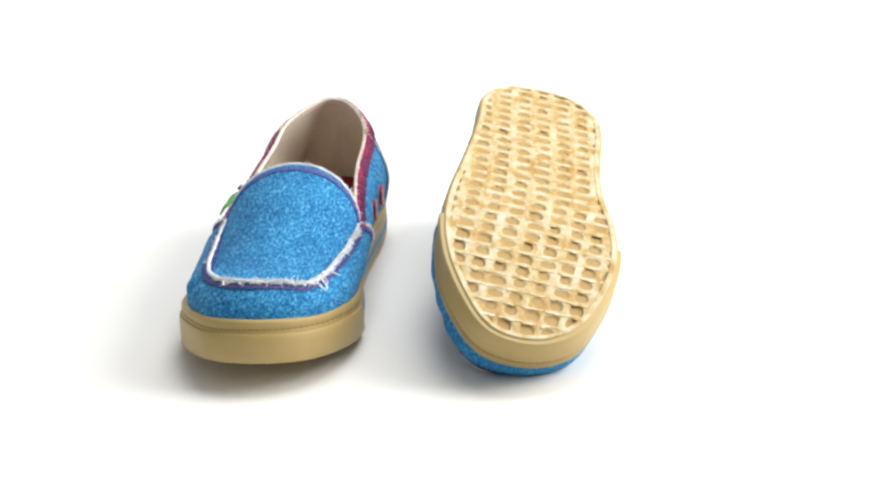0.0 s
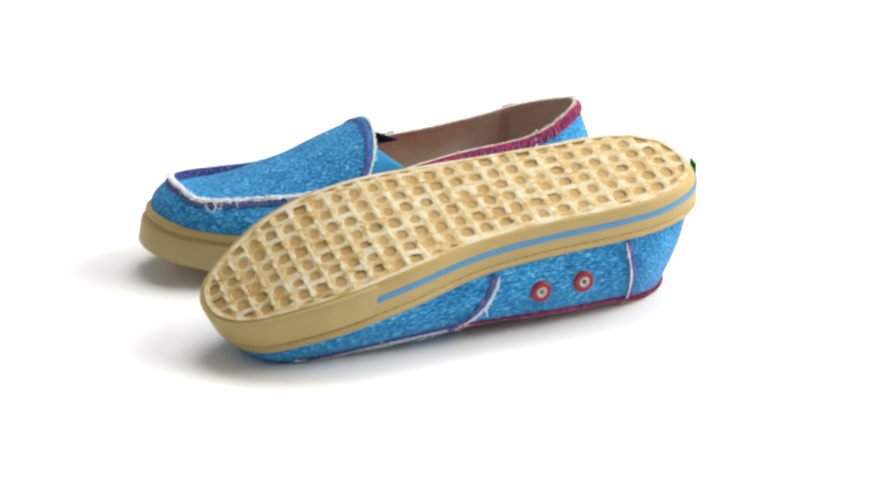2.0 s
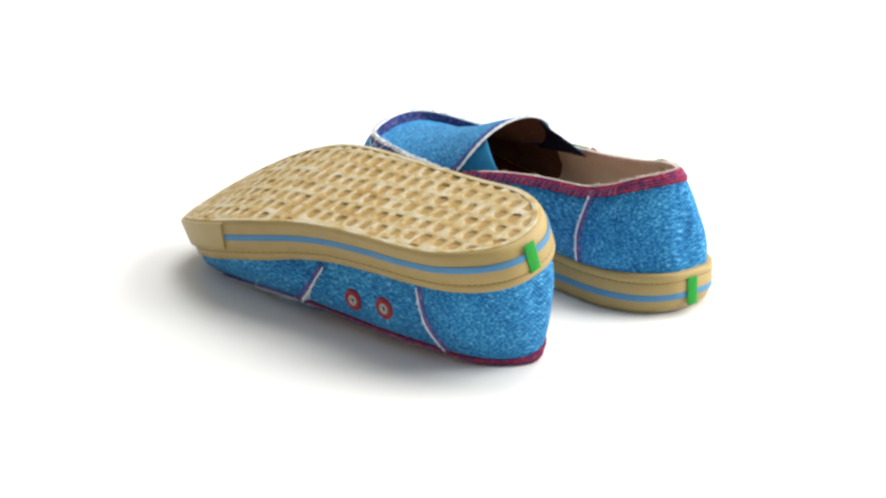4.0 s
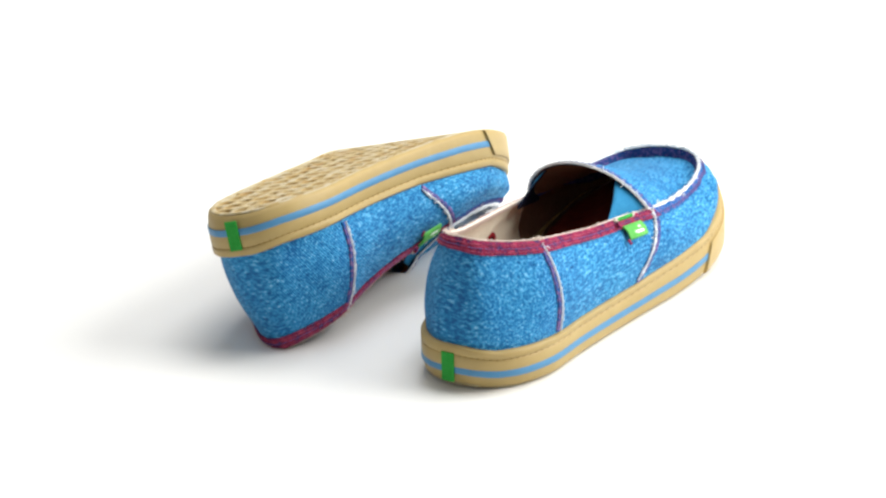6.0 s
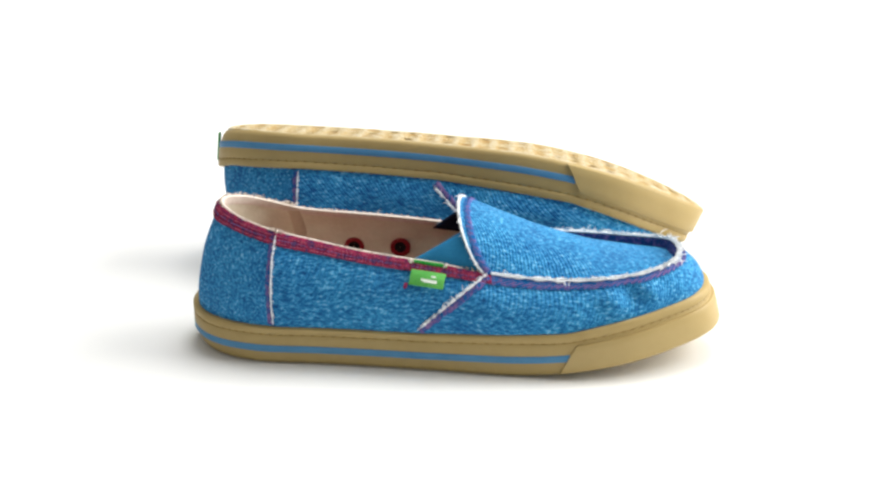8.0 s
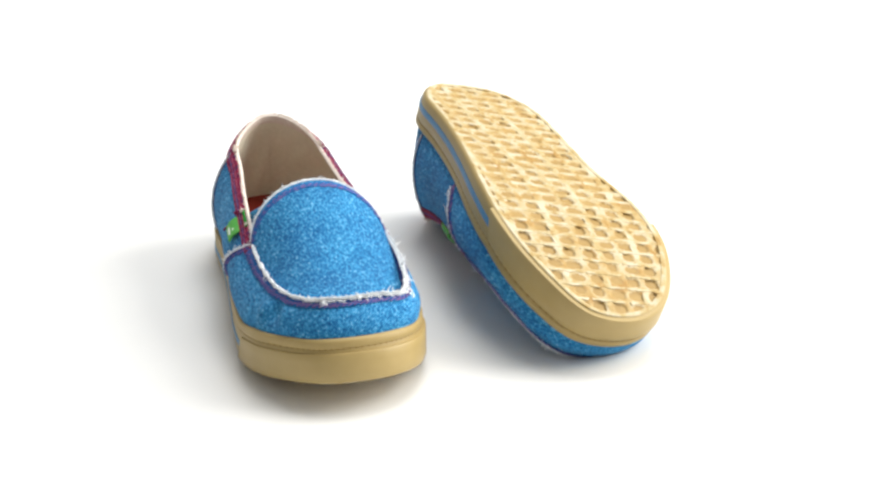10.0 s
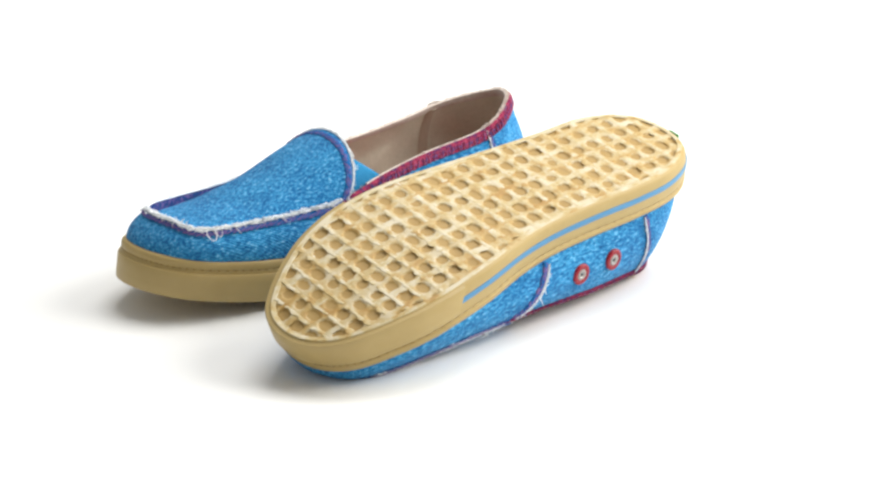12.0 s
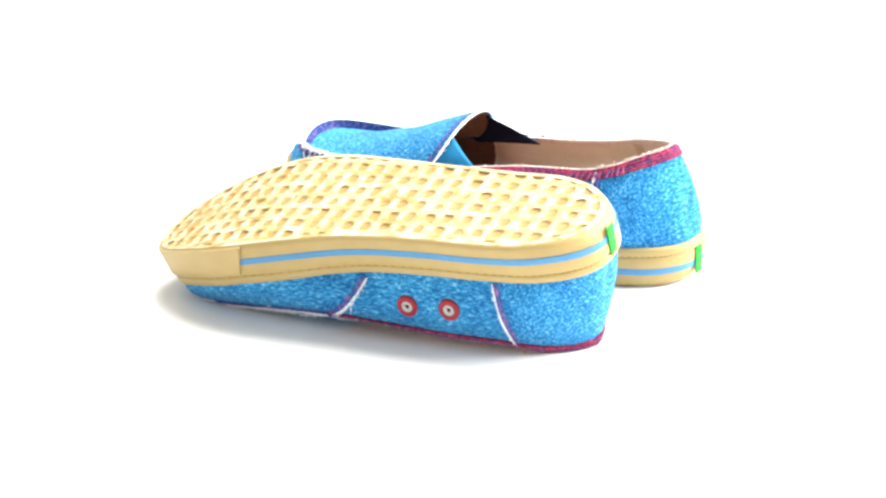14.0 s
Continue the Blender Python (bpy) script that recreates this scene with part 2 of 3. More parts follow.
def welt_at(u, y):
    """The wall is a little lower along the outer side."""
    u = u % COUNT
    return welt(y) - 0.0023 * min(1.0, max(0.0, u - 0.5)) * min(1.0, max(0.0, (9.5 - u) / 1.5))


CREASE = [0.0]  # depth of the creases beside the toe, set for each shoe


def side(u, v, off=0.0):
    """The outer face of the upper: v runs from inside the rubber wall (0) to the edge (1)."""
    low = outline(u, -0.0030)
    low.z = welt_at(u, low.y) - 0.004
    low.y -= rise(low.y) * 0.012 * max(0.0, outward(u).y)
    top = Vector(curve(RIM, u))
    p = low.lerp(top, v)
    rear = min(u % COUNT, COUNT - u % COUNT)
    flank = min(1.0, max(0.0, (rear - 1.7) / 1.6)) * min(1.0, max(0.0, (8.6 - rear) / 1.8))
    swell = (0.0042 - 0.0030 * max(0.0, 1 - rear / 3.2) + 0.0034 * flank + 0.0024 * math.exp(-((u % COUNT - 1.0) / 0.7) ** 2)) * 4 * v * (1 - v)
    n = outward(u)
    p += n * (swell + off)
    p += n * (0.0009 * noise.noise(Vector((p.x, p.y, p.z)) * 55) * min(1, 6 * v * (1 - v)))
    fold = math.exp(-((u - 9.2) / 0.55) ** 2) * math.exp(-((v - 0.62) / 0.22) ** 2)
    p -= n * CREASE[0] * fold * math.sin((u - 9.2) * 7 + v * 2)
    p.z += 0.0009 * 4 * v * (1 - v)
    return p


def side_normal(u, v):
    a = side(u + 0.03, v) - side(u - 0.03, v)
    b = side(u, min(1, v + 0.03)) - side(u, max(0, v - 0.03))
    return a.cross(b).normalized()


DOME_Y, DOME_Z = (.13, .15, .18, .21, .235, .2515), (.0787, .0722, .0604, .0510, .0465, .0447)


def apron(s, a, off=0.0):
    """The plug over the instep: s from the tongue edge (0) to the toe (1), a across from outer (0) to inner (1)."""
    o, i = Vector(curve(RIM, 7 + 5.5 * s)), Vector(curve(RIM, 18 - 5.5 * s))
    drop = 0.0008 + 0.0030 * min(1, s * 2.2)
    phi = math.pi * a
    base = o.lerp(i, 0.5 - 0.5 * math.cos(phi))
    base.z -= drop
    mid_y = (o.y + i.y) / 2 - 0.0185 * (1 - s) ** 2.2
    mid_z = float(np.interp(mid_y, DOME_Y, DOME_Z))
    k = math.sin(phi)
    p = base.copy()
    p.y += (mid_y - (o.y + i.y) / 2) * k ** 0.65
    p.z += max(0.0, mid_z - (o.z + i.z) / 2 + drop) * k ** (1.1 + 0.35 * min(1, 3 * s) + 1.3 * max(0.0, 1 - 2 * a) * min(1, 4 * s))
    p.z += 0.0007 * noise.noise(Vector((p.x, p.y, 0)) * 45) * k + off
    return p


def apron_normal(s, a):
    a = min(0.97, max(0.03, a))
    s = min(0.96, s)
    return (apron(s + 0.02, a) - apron(s, a)).cross(apron(s, a + 0.02) - apron(s, a - 0.02)).normalized()


def steps(a, b, n):
    return [a + (b - a) * i / (n - 1) for i in range(n)]


def inside(p, poly):
    hit = False
    for (x0, y0), (x1, y1) in zip(poly, poly[1:] + poly[:1]):
        if (y0 > p[1]) != (y1 > p[1]) and p[0] < (x1 - x0) * (p[1] - y0) / (y1 - y0) + x0:
            hit = not hit
    return hit


COL = 0.0111
ROWS = [0.2640, 0.2546, 0.2455, 0.2363, 0.2272, 0.2180, 0.2083, 0.1985, 0.1888, 0.1790, 0.1690, 0.1588, 0.1482, 0.1380, 0.1275, 0.1170, 0.1065,
        0.0958, 0.0852, 0.0745, 0.0638, 0.0530, 0.0422, 0.0315, 0.0208, 0.0105][::-1]
GAPS = [(a + b) / 2 for a, b in zip(ROWS, ROWS[1:])]


def column(i, y):
    """Where a lengthwise row of pits runs; the rows swing with the foot's form."""
    pitch = COL - 0.0005 * min(1.0, max(0.0, (y - 0.2) / 0.05))
    return i * pitch + float(np.interp(y, (.05, .106, .15, .18, .21, .245, .265), (.0010, -.0007, -.0010, .0008, .0030, .0068, .0095)))


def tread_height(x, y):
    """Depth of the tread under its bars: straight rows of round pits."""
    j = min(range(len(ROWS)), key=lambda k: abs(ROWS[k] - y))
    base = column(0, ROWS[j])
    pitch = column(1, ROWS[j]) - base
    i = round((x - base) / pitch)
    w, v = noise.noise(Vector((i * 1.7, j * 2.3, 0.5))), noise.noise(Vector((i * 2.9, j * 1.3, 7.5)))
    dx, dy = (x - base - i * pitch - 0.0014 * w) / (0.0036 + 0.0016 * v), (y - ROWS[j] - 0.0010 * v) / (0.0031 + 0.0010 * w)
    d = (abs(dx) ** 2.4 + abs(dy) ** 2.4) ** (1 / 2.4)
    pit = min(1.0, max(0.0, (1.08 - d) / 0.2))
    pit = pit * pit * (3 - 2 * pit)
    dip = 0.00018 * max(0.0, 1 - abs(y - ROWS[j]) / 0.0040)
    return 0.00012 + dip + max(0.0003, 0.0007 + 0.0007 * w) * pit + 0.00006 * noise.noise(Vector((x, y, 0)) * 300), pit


def shoe(mirror, name, label):
    """A slip-on shoe; mirror is 1 for the right one and -1 for the left one."""
    random.seed(5 if mirror > 0 else 9)
    CREASE[0] = 0.0040 if mirror > 0 else 0.0006
    thing = tagged(new(name), label, "shoe", "pair of slip-on shoes")
    around = steps(0, COUNT, 241)[:-1]

    # rubber wall
    def on_wall(u, f, off):
        y = outline(u).y
        p = outline(u, off - tuck(y) * max(0.0, 1 - f / 0.62) ** 1.6)
        h = welt_at(u, y) - underside(y)
        p.z = underside(y) + f * h
        p.y -= rise(y) * h * (f - 0.35) * max(0.0, outward(u).y)
        return p
    bm = bmesh.new()
    profile = ((-.0075, .14), (-.0042, .11), (-.0036, .012), (-.0016, .0), (-.0005, .035), (0, .12), (0, .25), (0, .40), (0, .55), (0, .74), (-.0003, .765),
               (-.0006, .785), (-.0002, .805), (0.0001, .83), (0, .95), (-.0008, .99), (-.0022, 1.0), (-.0050, .99))
    sheet(bm, [[on_wall(u, f, off) for u in around] for off, f in profile], mirror, closed=True)
    wall = part("foxing", bm, RUBBER, thing, "tan rubber sidewall")

    # coloured line, toe cap and stitch line on the wall
    us = steps(16.25 - COUNT, 8.0, 190)
    bm = bmesh.new()
    ribbon(bm, [on_wall(u, 0.40, 0) for u in us], [outward(u) for u in us], 0.0018, 0.0004, mirror)
    part("stripe", bm, STRIPE, wall, "thin blue line round the sidewall")
    bm = bmesh.new()
    grid = []
    for f, off in ((.02, -.0012), (.04, .0010), (.08, .0015), (.30, .0015), (.50, .0015), (.66, .0015), (.695, .0010), (.70, -.0006)):
        a, b = 7.80 + 0.32 * f / 0.7, 16.42 - 0.16 * f / 0.7
        row = [on_wall(a - 0.004, f, -0.0008)]
        row += [on_wall(u, f, off) for u in steps(a, b, 90)]
        row.append(on_wall(b + 0.004, f, -0.0008))
        grid.append(row)
    sheet(bm, grid, mirror)
    part("toe_bumper", bm, RUBBER_TOE, wall, "smooth tan rubber toe cap")
    bm = bmesh.new()
    line = [on_wall(u, 0.785, -0.0006) for u in steps(0, COUNT, 700)]
    for i in range(0, 700, 5):
        a, b = line[i], line[min(699, i + 2)]
        n = outward(COUNT * i / 699)
        thread(bm, a, (a + b) / 2 + n * 0.0003, b, 0.00040, mirror)
    tagged(part("sidewall_stitching", bm, RUBBER_GROOVE, wall), kind="stuff")

    # outsole with its pits
    poly = [tuple(on_wall(u, 0, -0.0030)[:2]) for u in steps(0, COUNT, 121)[:-1]]
    bm = bmesh.new()
    made, cell = {}, 0.0006

    def vert(i, j):
        if (i, j) not in made:
            x, y = i * cell, j * cell
            h, _ = tread_height(x, y)
            made[i, j] = bm.verts.new(place((x, y, underside(y) + h), mirror))
        return made[i, j]
    for i in range(-74, 90):
        for j in range(3, 460):
            x, y = (i + 0.5) * cell, (j + 0.5) * cell
            if inside((x, y), poly):
                f = (vert(i, j), vert(i, j + 1), vert(i + 1, j + 1), vert(i + 1, j))
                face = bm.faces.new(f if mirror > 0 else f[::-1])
                # shallow pit floors take the darkened tan
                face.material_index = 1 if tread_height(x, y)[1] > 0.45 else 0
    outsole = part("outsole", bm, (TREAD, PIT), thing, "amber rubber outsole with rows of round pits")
    us = steps(0, COUNT, 241)[:-1]
    bm = bmesh.new()
    path = []
    for u in us:
        p = on_wall(u, 0, -0.0029)
        p.z = underside(p.y) + 0.0004
        path.append(p)
    ribbon(bm, path, [Vector((0, 0, -1))] * len(us), 0.0014, 0.0006, mirror, closed=True)
    part("outsole_rim", bm, BAR, outsole, "worn pale rim of the tread")
    for j, mid in enumerate(GAPS):
        bm = bmesh.new()
        pts = []
        for k in range(101):
            x = -0.05 + 0.1 * k / 100
            y = mid + 0.0003 * noise.noise(Vector((x * 120, j * 1.7, 0)))
            if inside((x, y), poly):
                pts.append(Vector((x, y, underside(y))))
        if len(pts) < 8:
            bm.free()
            continue
        cuts = [column(i + 0.5, mid) for i in range(-6, 7, 2)]
        for lo, hi in zip(cuts, cuts[1:]):
            run = [p for p in pts if lo + 0.0004 < p.x < hi - 0.0004]
            if len(run) > 3:
                ribbon(bm, run, [Vector((0, 0, -1))] * len(run), lambda f, j=j, lo=lo: 0.0014 + 0.0014 * noise.noise(Vector((f * 7 + lo * 900, j * 3.1, 0))), 0.00022, mirror, lift=-0.00025)
        part("tread_bar", bm, BAR, outsole)
    # low bridges between neighbouring pits, narrow in the middle
    bm = bmesh.new()
    for j, mid in enumerate(ROWS):
        for i in range(-5, 6):
            if noise.noise(Vector((i * 3.3, j * 1.9, 4.0))) < -0.12:
                continue
            if i % 2 == 0:
                continue
            x = column(i + 0.5, mid)
            pts = []
            for k in range(7):
                y = mid + (k - 3) * 0.0013
                pts.append(Vector((x + 0.0004 * math.sin(i * 5 + k), y, underside(y))))
            if all(inside((p.x, p.y), poly) for p in pts):
                ribbon(bm, pts, [Vector((0, 0, -1))] * 7, lambda f, w=0.0007 * noise.noise(Vector((i * 2.1, j * 4.3, 9.0))): 0.0016 + w + 0.0030 * (f - 0.5) ** 2, 0.00014, mirror, lift=-0.00022)
    tagged(part("tread_bridging", bm, BAR, outsole), kind="stuff")

    # denim panels
    def panel(pname, u0, u1, n, text, cloth=DENIM_SIDE):
        b = bmesh.new()
        g = []
        for v in steps(0, 1, 15):
            g.append([side(u, v) for u in steps(u0(v), u1(v), n)])
        sheet(b, g, mirror)
        return part(pname, b, cloth, thing, text)
    front_o, front_i = (lambda v: 5.54 + 1.46 * v), (lambda v: 18.85 - 0.85 * v)
    back_o, back_i = (lambda v: 3.26 - 0.17 * v), (lambda v: 21.26 - COUNT + 0.27 * v)
    panel("heel_panel", back_i, back_o, 60, "blue denim heel panel", DENIM_HEEL)
    panel("outer_quarter", back_o, front_o, 36, "blue denim side panel")
    panel("vamp", front_o, front_i, 130, "blue denim toe panel, slightly creased")
    panel("inner_quarter", front_i, lambda v: back_i(v) + COUNT, 36, "blue denim side panel with two ringed holes")

    # lining, insole, plug
    bm = bmesh.new()
    sheet(bm, [[side(u, v, -0.0022 - 0.0030 * math.sin(math.pi * v) * max(0.0, noise.noise(Vector((u * 1.3 + v * 2, v * 3, 1.5))))) for u in steps(18.3 - COUNT, 6.7, 150)] for v in steps(0.02, 0.985, 14)], mirror, flip=True)
    part("lining", bm, LINING, thing, "cream cotton lining")
    bm = bmesh.new()
    sheet(bm, [[side(u, v, -0.0022) for u in steps(6.7, 18.3, 100)] for v in steps(0.02, 0.95, 8)], mirror, flip=True)
    part("toe_lining", bm, BROWN, thing, "brown lining inside the toe")
    for at in (back_o, back_i):
        bm = bmesh.new()
        lv = steps(0.25, 0.96, 16)
        ribbon(bm, [side(at(v) + (0.12 if at is back_o else -0.12), v, -0.0023) for v in lv], [-side_normal(at(v), v) for v in lv], 0.0032, 0.0005, mirror)
        part("lining_seam", bm, TAPE, thing, "beige tape over the lining seam")
    bm = bmesh.new()
    ring = [outline(u, -0.0055) for u in steps(0, COUNT, 121)[:-1]]
    rows = [[Vector((p.x * f, 0.13 + (p.y - 0.13) * f, underside(p.y) + 0.0215 - 0.002 * (1 - f))) for p in ring] for f in (1, 0.75, 0.5, 0.25, 0.02)]
    sheet(bm, rows, mirror, closed=True)
    part("insole", bm, INSOLE, thing, "red insole")
    bm = bmesh.new()
    outer_rows = [[apron(s, a) for a in steps(0, 1, 41)] for s in steps(0, 0.985, 44)]
    sheet(bm, outer_rows, mirror, flip=True)
    plug = part("apron", bm, DENIM_TOP, thing, "blue denim plug over the instep")
    bm = bmesh.new()
    sheet(bm, [[apron(s, a) - apron_normal(s, a) * 0.0014 for a in steps(0.01, 0.99, 31)] for s in steps(0.004, 0.94, 30)], mirror)
    part("apron_lining", bm, BROWN, plug, "brown lining under the plug")

    # elastic gussets
    for sign in (1, -1):
        bm = bmesh.new()
        g = []
        for w in steps(0, 1, 14):
            a = Vector(curve(RIM, 7 - 1.45 * w if sign > 0 else 18 + 1.05 * w))
            a += outward(7 - 1.45 * w if sign > 0 else 18 + 1.05 * w) * -0.0028
            a.z -= 0.003
            aw = 0.30 * w if sign > 0 else 1 - 0.30 * w
            b = apron(0.014, aw) - apron_normal(0.014, aw) * 0.0019
            row = []
            for k in steps(0, 1 if mirror > 0 or sign > 0 else 0.15, 9):
                p = a.lerp(b, k)
                p.x += sign * 0.0012 * math.sin(math.pi * k) * w
                row.append(p)
            g.append(row)
        sheet(bm, g, mirror, flip=sign > 0)
        ob = part("elastic_gusset", bm, (GORE_BACK, GORE), thing, "plain blue elastic gusset")
        mod = ob.modifiers.new("thickness", "SOLIDIFY")
        mod.thickness, mod.offset, mod.material_offset = 0.0009, 0, 1

    # collar: crimson band, whipped stitches, raw edge
    us = steps(18.0, COUNT + 7.0, 230)
    bm = bmesh.new()
    g = []
    for v, off in ((0.895, 0.0002), (0.90, 0.0010), (0.95, 0.0013), (1.0, 0.0011), (1.012, 0.0003), (1.012, -0.0006)):
        row = []
        for u in us:
            p = side(u, min(v, 1.0), off)
            p.z += max(0, v - 1.0) * 0.06
            row.append(p)
        g.append(row)
    sheet(bm, g, mirror)
    collar = part("collar_binding", bm, CRIMSON, thing, "crimson stitched collar binding")
    bm = bmesh.new()
    g = []
    for v, off, dz in ((1.0, -0.0004, 0.0009), (1.0, -0.0012, 0.0012), (1.0, -0.0022, 0.0006), (0.96, -0.0027, 0), (0.92, -0.0025, 0)):
        g.append([side(u, v, off) + Vector((0, 0, dz)) for u in us[10:-8]])
    sheet(bm, g, mirror)
    part("collar_lip", bm, ECRU, collar, "raw ecru inner edge of the collar")
    fine = steps(18.0, COUNT + 7.0, 620)
    for v, mat, text in ((0.925, ROSE, "rose running stitches"), (0.955, VIOLET, "violet running stitches"), (0.985, ROSE, "rose running stitches")):
        bm = bmesh.new()
        row = [side(u, v, 0.0013) for u in fine]
        out = [side_normal(u, v) for u in fine[::20]]
        for i in range(0, 616, 3):
            if random.random() < 0.12:
                continue
            n = out[i // 20]
            thread(bm, row[i], (row[i] + row[i + 2]) / 2 + n * 0.0003, row[i + 2] + Vector((0, 0, random.uniform(-0.0005, 0.0005))), 0.00042, mirror)
        tagged(part("collar_stitching", bm, mat, collar, text), kind="stuff")
    bm = bmesh.new()
    whip = us[:75]
    stitches(bm, [side(u, 0.95, 0.0014) for u in whip], [side_normal(u, 0.95) for u in whip], 0.0023, 0.0030, 0.0004, mirror, 0.25, 0.0004)
    tagged(part("collar_whipping", bm, ROSE, collar, "rose whip stitches"), kind="stuff")
    bm = bmesh.new()
    stitches(bm, [side(u, 0.945, 0.0014) for u in whip[1:]], [side_normal(u, 0.945) for u in whip[1:]], 0.0021, 0.0052, 0.00042, mirror, 0.3, 0.0005)
    tagged(part("collar_whipping", bm, VIOLET, collar, "violet whip stitches"), kind="stuff")
    bm = bmesh.new()
    path = [side(u, 1.0, -0.0008) + Vector((0, 0, 0.0006)) for u in us]
    fray(bm, path, [outward(u) for u in us], [Vector((0, 0, 1))] * len(us), 480, 0.0020, 0.00028, mirror)
    fray(bm, path[60:110], [outward(u) for u in us][60:110], [Vector((0, 0, 1))] * 50, 90, 0.0028, 0.0003, mirror)
    for at in (3.10 + COUNT, 21.53):
        k = min(range(len(us)), key=lambda q: abs(us[q] - at))
        fray(bm, path[k - 3:k + 4], [outward(u) for u in us][k - 3:k + 4], [Vector((0, 0, 1))] * 7, 60, 0.0029, 0.00040, mirror)
    tagged(part("collar_fray", bm, ECRU, collar, "loose ecru threads on the collar edge"), kind="stuff")

    # seams: a violet stitched band beside a frayed raw edge
    def seam(sname, us_vs, half, shift, frays, length, whole=True):
        pts = [side(u, v, 0.0003) for u, v in us_vs]
        nn = [side_normal(u, v) for u, v in us_vs]
        b = bmesh.new()
        ribbon(b, pts, nn, lambda f: half * (0.85 + 0.5 * noise.noise(Vector((f * 11, half * 900, 5)))), 0.0006, mirror)
        ob = part(sname, b, PURPLE, thing, "violet stitched seam with a frayed white edge")
        b = bmesh.new()
        stitches(b, pts, nn, half * 0.75, 0.0022, 0.00034, mirror, 0.5, 0.0010)
        tagged(part("seam_stitching", b, VIOLET, ob), kind="stuff")
        tang = [(pts[min(i + 1, len(pts) - 1)] - pts[max(0, i - 1)]).normalized() for i in range(len(pts))]
        across = [n.cross(t).normalized() * shift for n, t in zip(nn, tang)]
        edge = [p + a * half + n * 0.0006 for p, a, n in zip(pts, across, nn)]
        b = bmesh.new()
        ribbon(b, edge, nn, lambda f: max(0.0001, (0.0001 + 0.0012 * noise.noise(Vector((f * 15, shift * 3, 3)))) * (1 if whole else 0.7 * min(1, 2.2 * f))), 0.0006, mirror)
        fray(b, edge, nn, across, frays, length, 0.00026, mirror)
        tagged(part("seam_fray", b, COTTON, ob, "frayed white cotton edge"), kind="stuff")
        return ob
    vs = steps(0.10, 0.97, 28)
    seam("rear_seam", [(back_o(v), v) for v in vs], 0.0015, -1, 110, 0.0017, False)
    seam("rear_seam", [(back_i(v) + COUNT, v) for v in vs], 0.0015, 1, 110, 0.0017, False)
    seam("side_seam", [(front_o(v), v) for v in steps(0.13, 0.97, 30)], 0.0019, 1, 110, 0.0026)
    seam("side_seam", [(front_i(v), v) for v in steps(0.13, 0.97, 30)], 0.0019, -1, 110, 0.0026)

    # the raised seam round the plug
    us = steps(7.0, 18.0, 210)
    deep = lambda u: min(1.0, max(0.0, (min(u - 7.0, 18.0 - u) - 1.3) / 1.2))
    bm = bmesh.new()
    g = []
    for v, off, dz in ((0.88, 0.0003, 0), (0.89, 0.0008, 0), (0.93, 0.0010, 0), (1.0, 0.0009, 0), (1.0, 0.0001, 0.0009)):
        g.append([side(u, v, off) + Vector((0, 0, dz)) for u in us])
    sheet(bm, g, mirror)
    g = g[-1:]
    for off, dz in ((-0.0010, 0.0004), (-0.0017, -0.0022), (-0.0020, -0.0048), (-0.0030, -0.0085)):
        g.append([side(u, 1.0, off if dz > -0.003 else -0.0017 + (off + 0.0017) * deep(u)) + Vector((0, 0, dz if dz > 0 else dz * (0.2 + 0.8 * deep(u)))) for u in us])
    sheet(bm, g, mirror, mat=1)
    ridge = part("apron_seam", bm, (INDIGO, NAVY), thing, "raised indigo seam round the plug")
    path = [side(u, 0.94, 0.0011) for u in us]
    nrm = [side_normal(u, 0.94) for u in us]
    bm = bmesh.new()
    stitches(bm, path, nrm, 0.0010, 0.0028, 0.00034, mirror, 0.8, 0.0005)
    tagged(part("seam_stitching", bm, VIOLET, ridge), kind="stuff")
    bm = bmesh.new()
    path = [side(u, 1.0, 0.0001) + Vector((0, 0, 0.0012)) for u in us]
    nrm = [(outward(u) * 0.7 + Vector((0, 0, 0.7))).normalized() for u in us]
    ribbon(bm, path, nrm, lambda f: max(0.0002, 0.0008 + 0.0010 * noise.noise(Vector((f * 70, 1, 2)))), 0.0006, mirror)
    out = [(outward(u) * 0.9 + Vector((0, 0, 0.35))).normalized() for u in us]
    down = [(outward(u) - Vector((0, 0, 0.8))).normalized() for u in us]
    fray(bm, path, out, [Vector((0, 0, 1))] * len(us), 1500 if mirror > 0 else 600, 0.0024, 0.00032, mirror)
    fray(bm, path[60:205], down[60:205], out[60:205], 500 if mirror > 0 else 150, 0.0038, 0.00032, mirror)
    for u, l in ((14.35, 0.0085), (14.6, 0.006), (13.1, 0.006), (10.9, 0.005), (16.2, 0.006), (8.1, 0.004)):
        p, o = side(u, 1.0, 0.0004) + Vector((0, 0, 0.001)), outward(u)
        t = Vector((-o.y, o.x, 0))
        a, b = p + o * l * 0.35 - Vector((0, 0, l * 0.25)), p + o * l * 0.45 + t * l * 0.3 - Vector((0, 0, l * 0.6))
        thread(bm, p, a, b, 0.0004, mirror)
        thread(bm, b, b + t * l * 0.25 + Vector((0, 0, l * 0.05)), p + t * l * 0.7, 0.0004, mirror)
    tagged(part("apron_fray", bm, COTTON, ridge, "frayed white cotton edge"), kind="stuff")

    # tongue edge
    aa = steps(0.03, 0.97, 120)
    bm = bmesh.new()
    path = [apron(0.022, a) for a in aa]
    nrm = [apron_normal(0.022, a) for a in aa]
    ribbon(bm, path, nrm, lambda f: 0.0017 + 0.0006 * noise.noise(Vector((f * 30, 2, 8))), 0.0006, mirror)
    band = part("tongue_band", bm, INDIGO, plug, "violet stitched tongue edge")
    bm = bmesh.new()
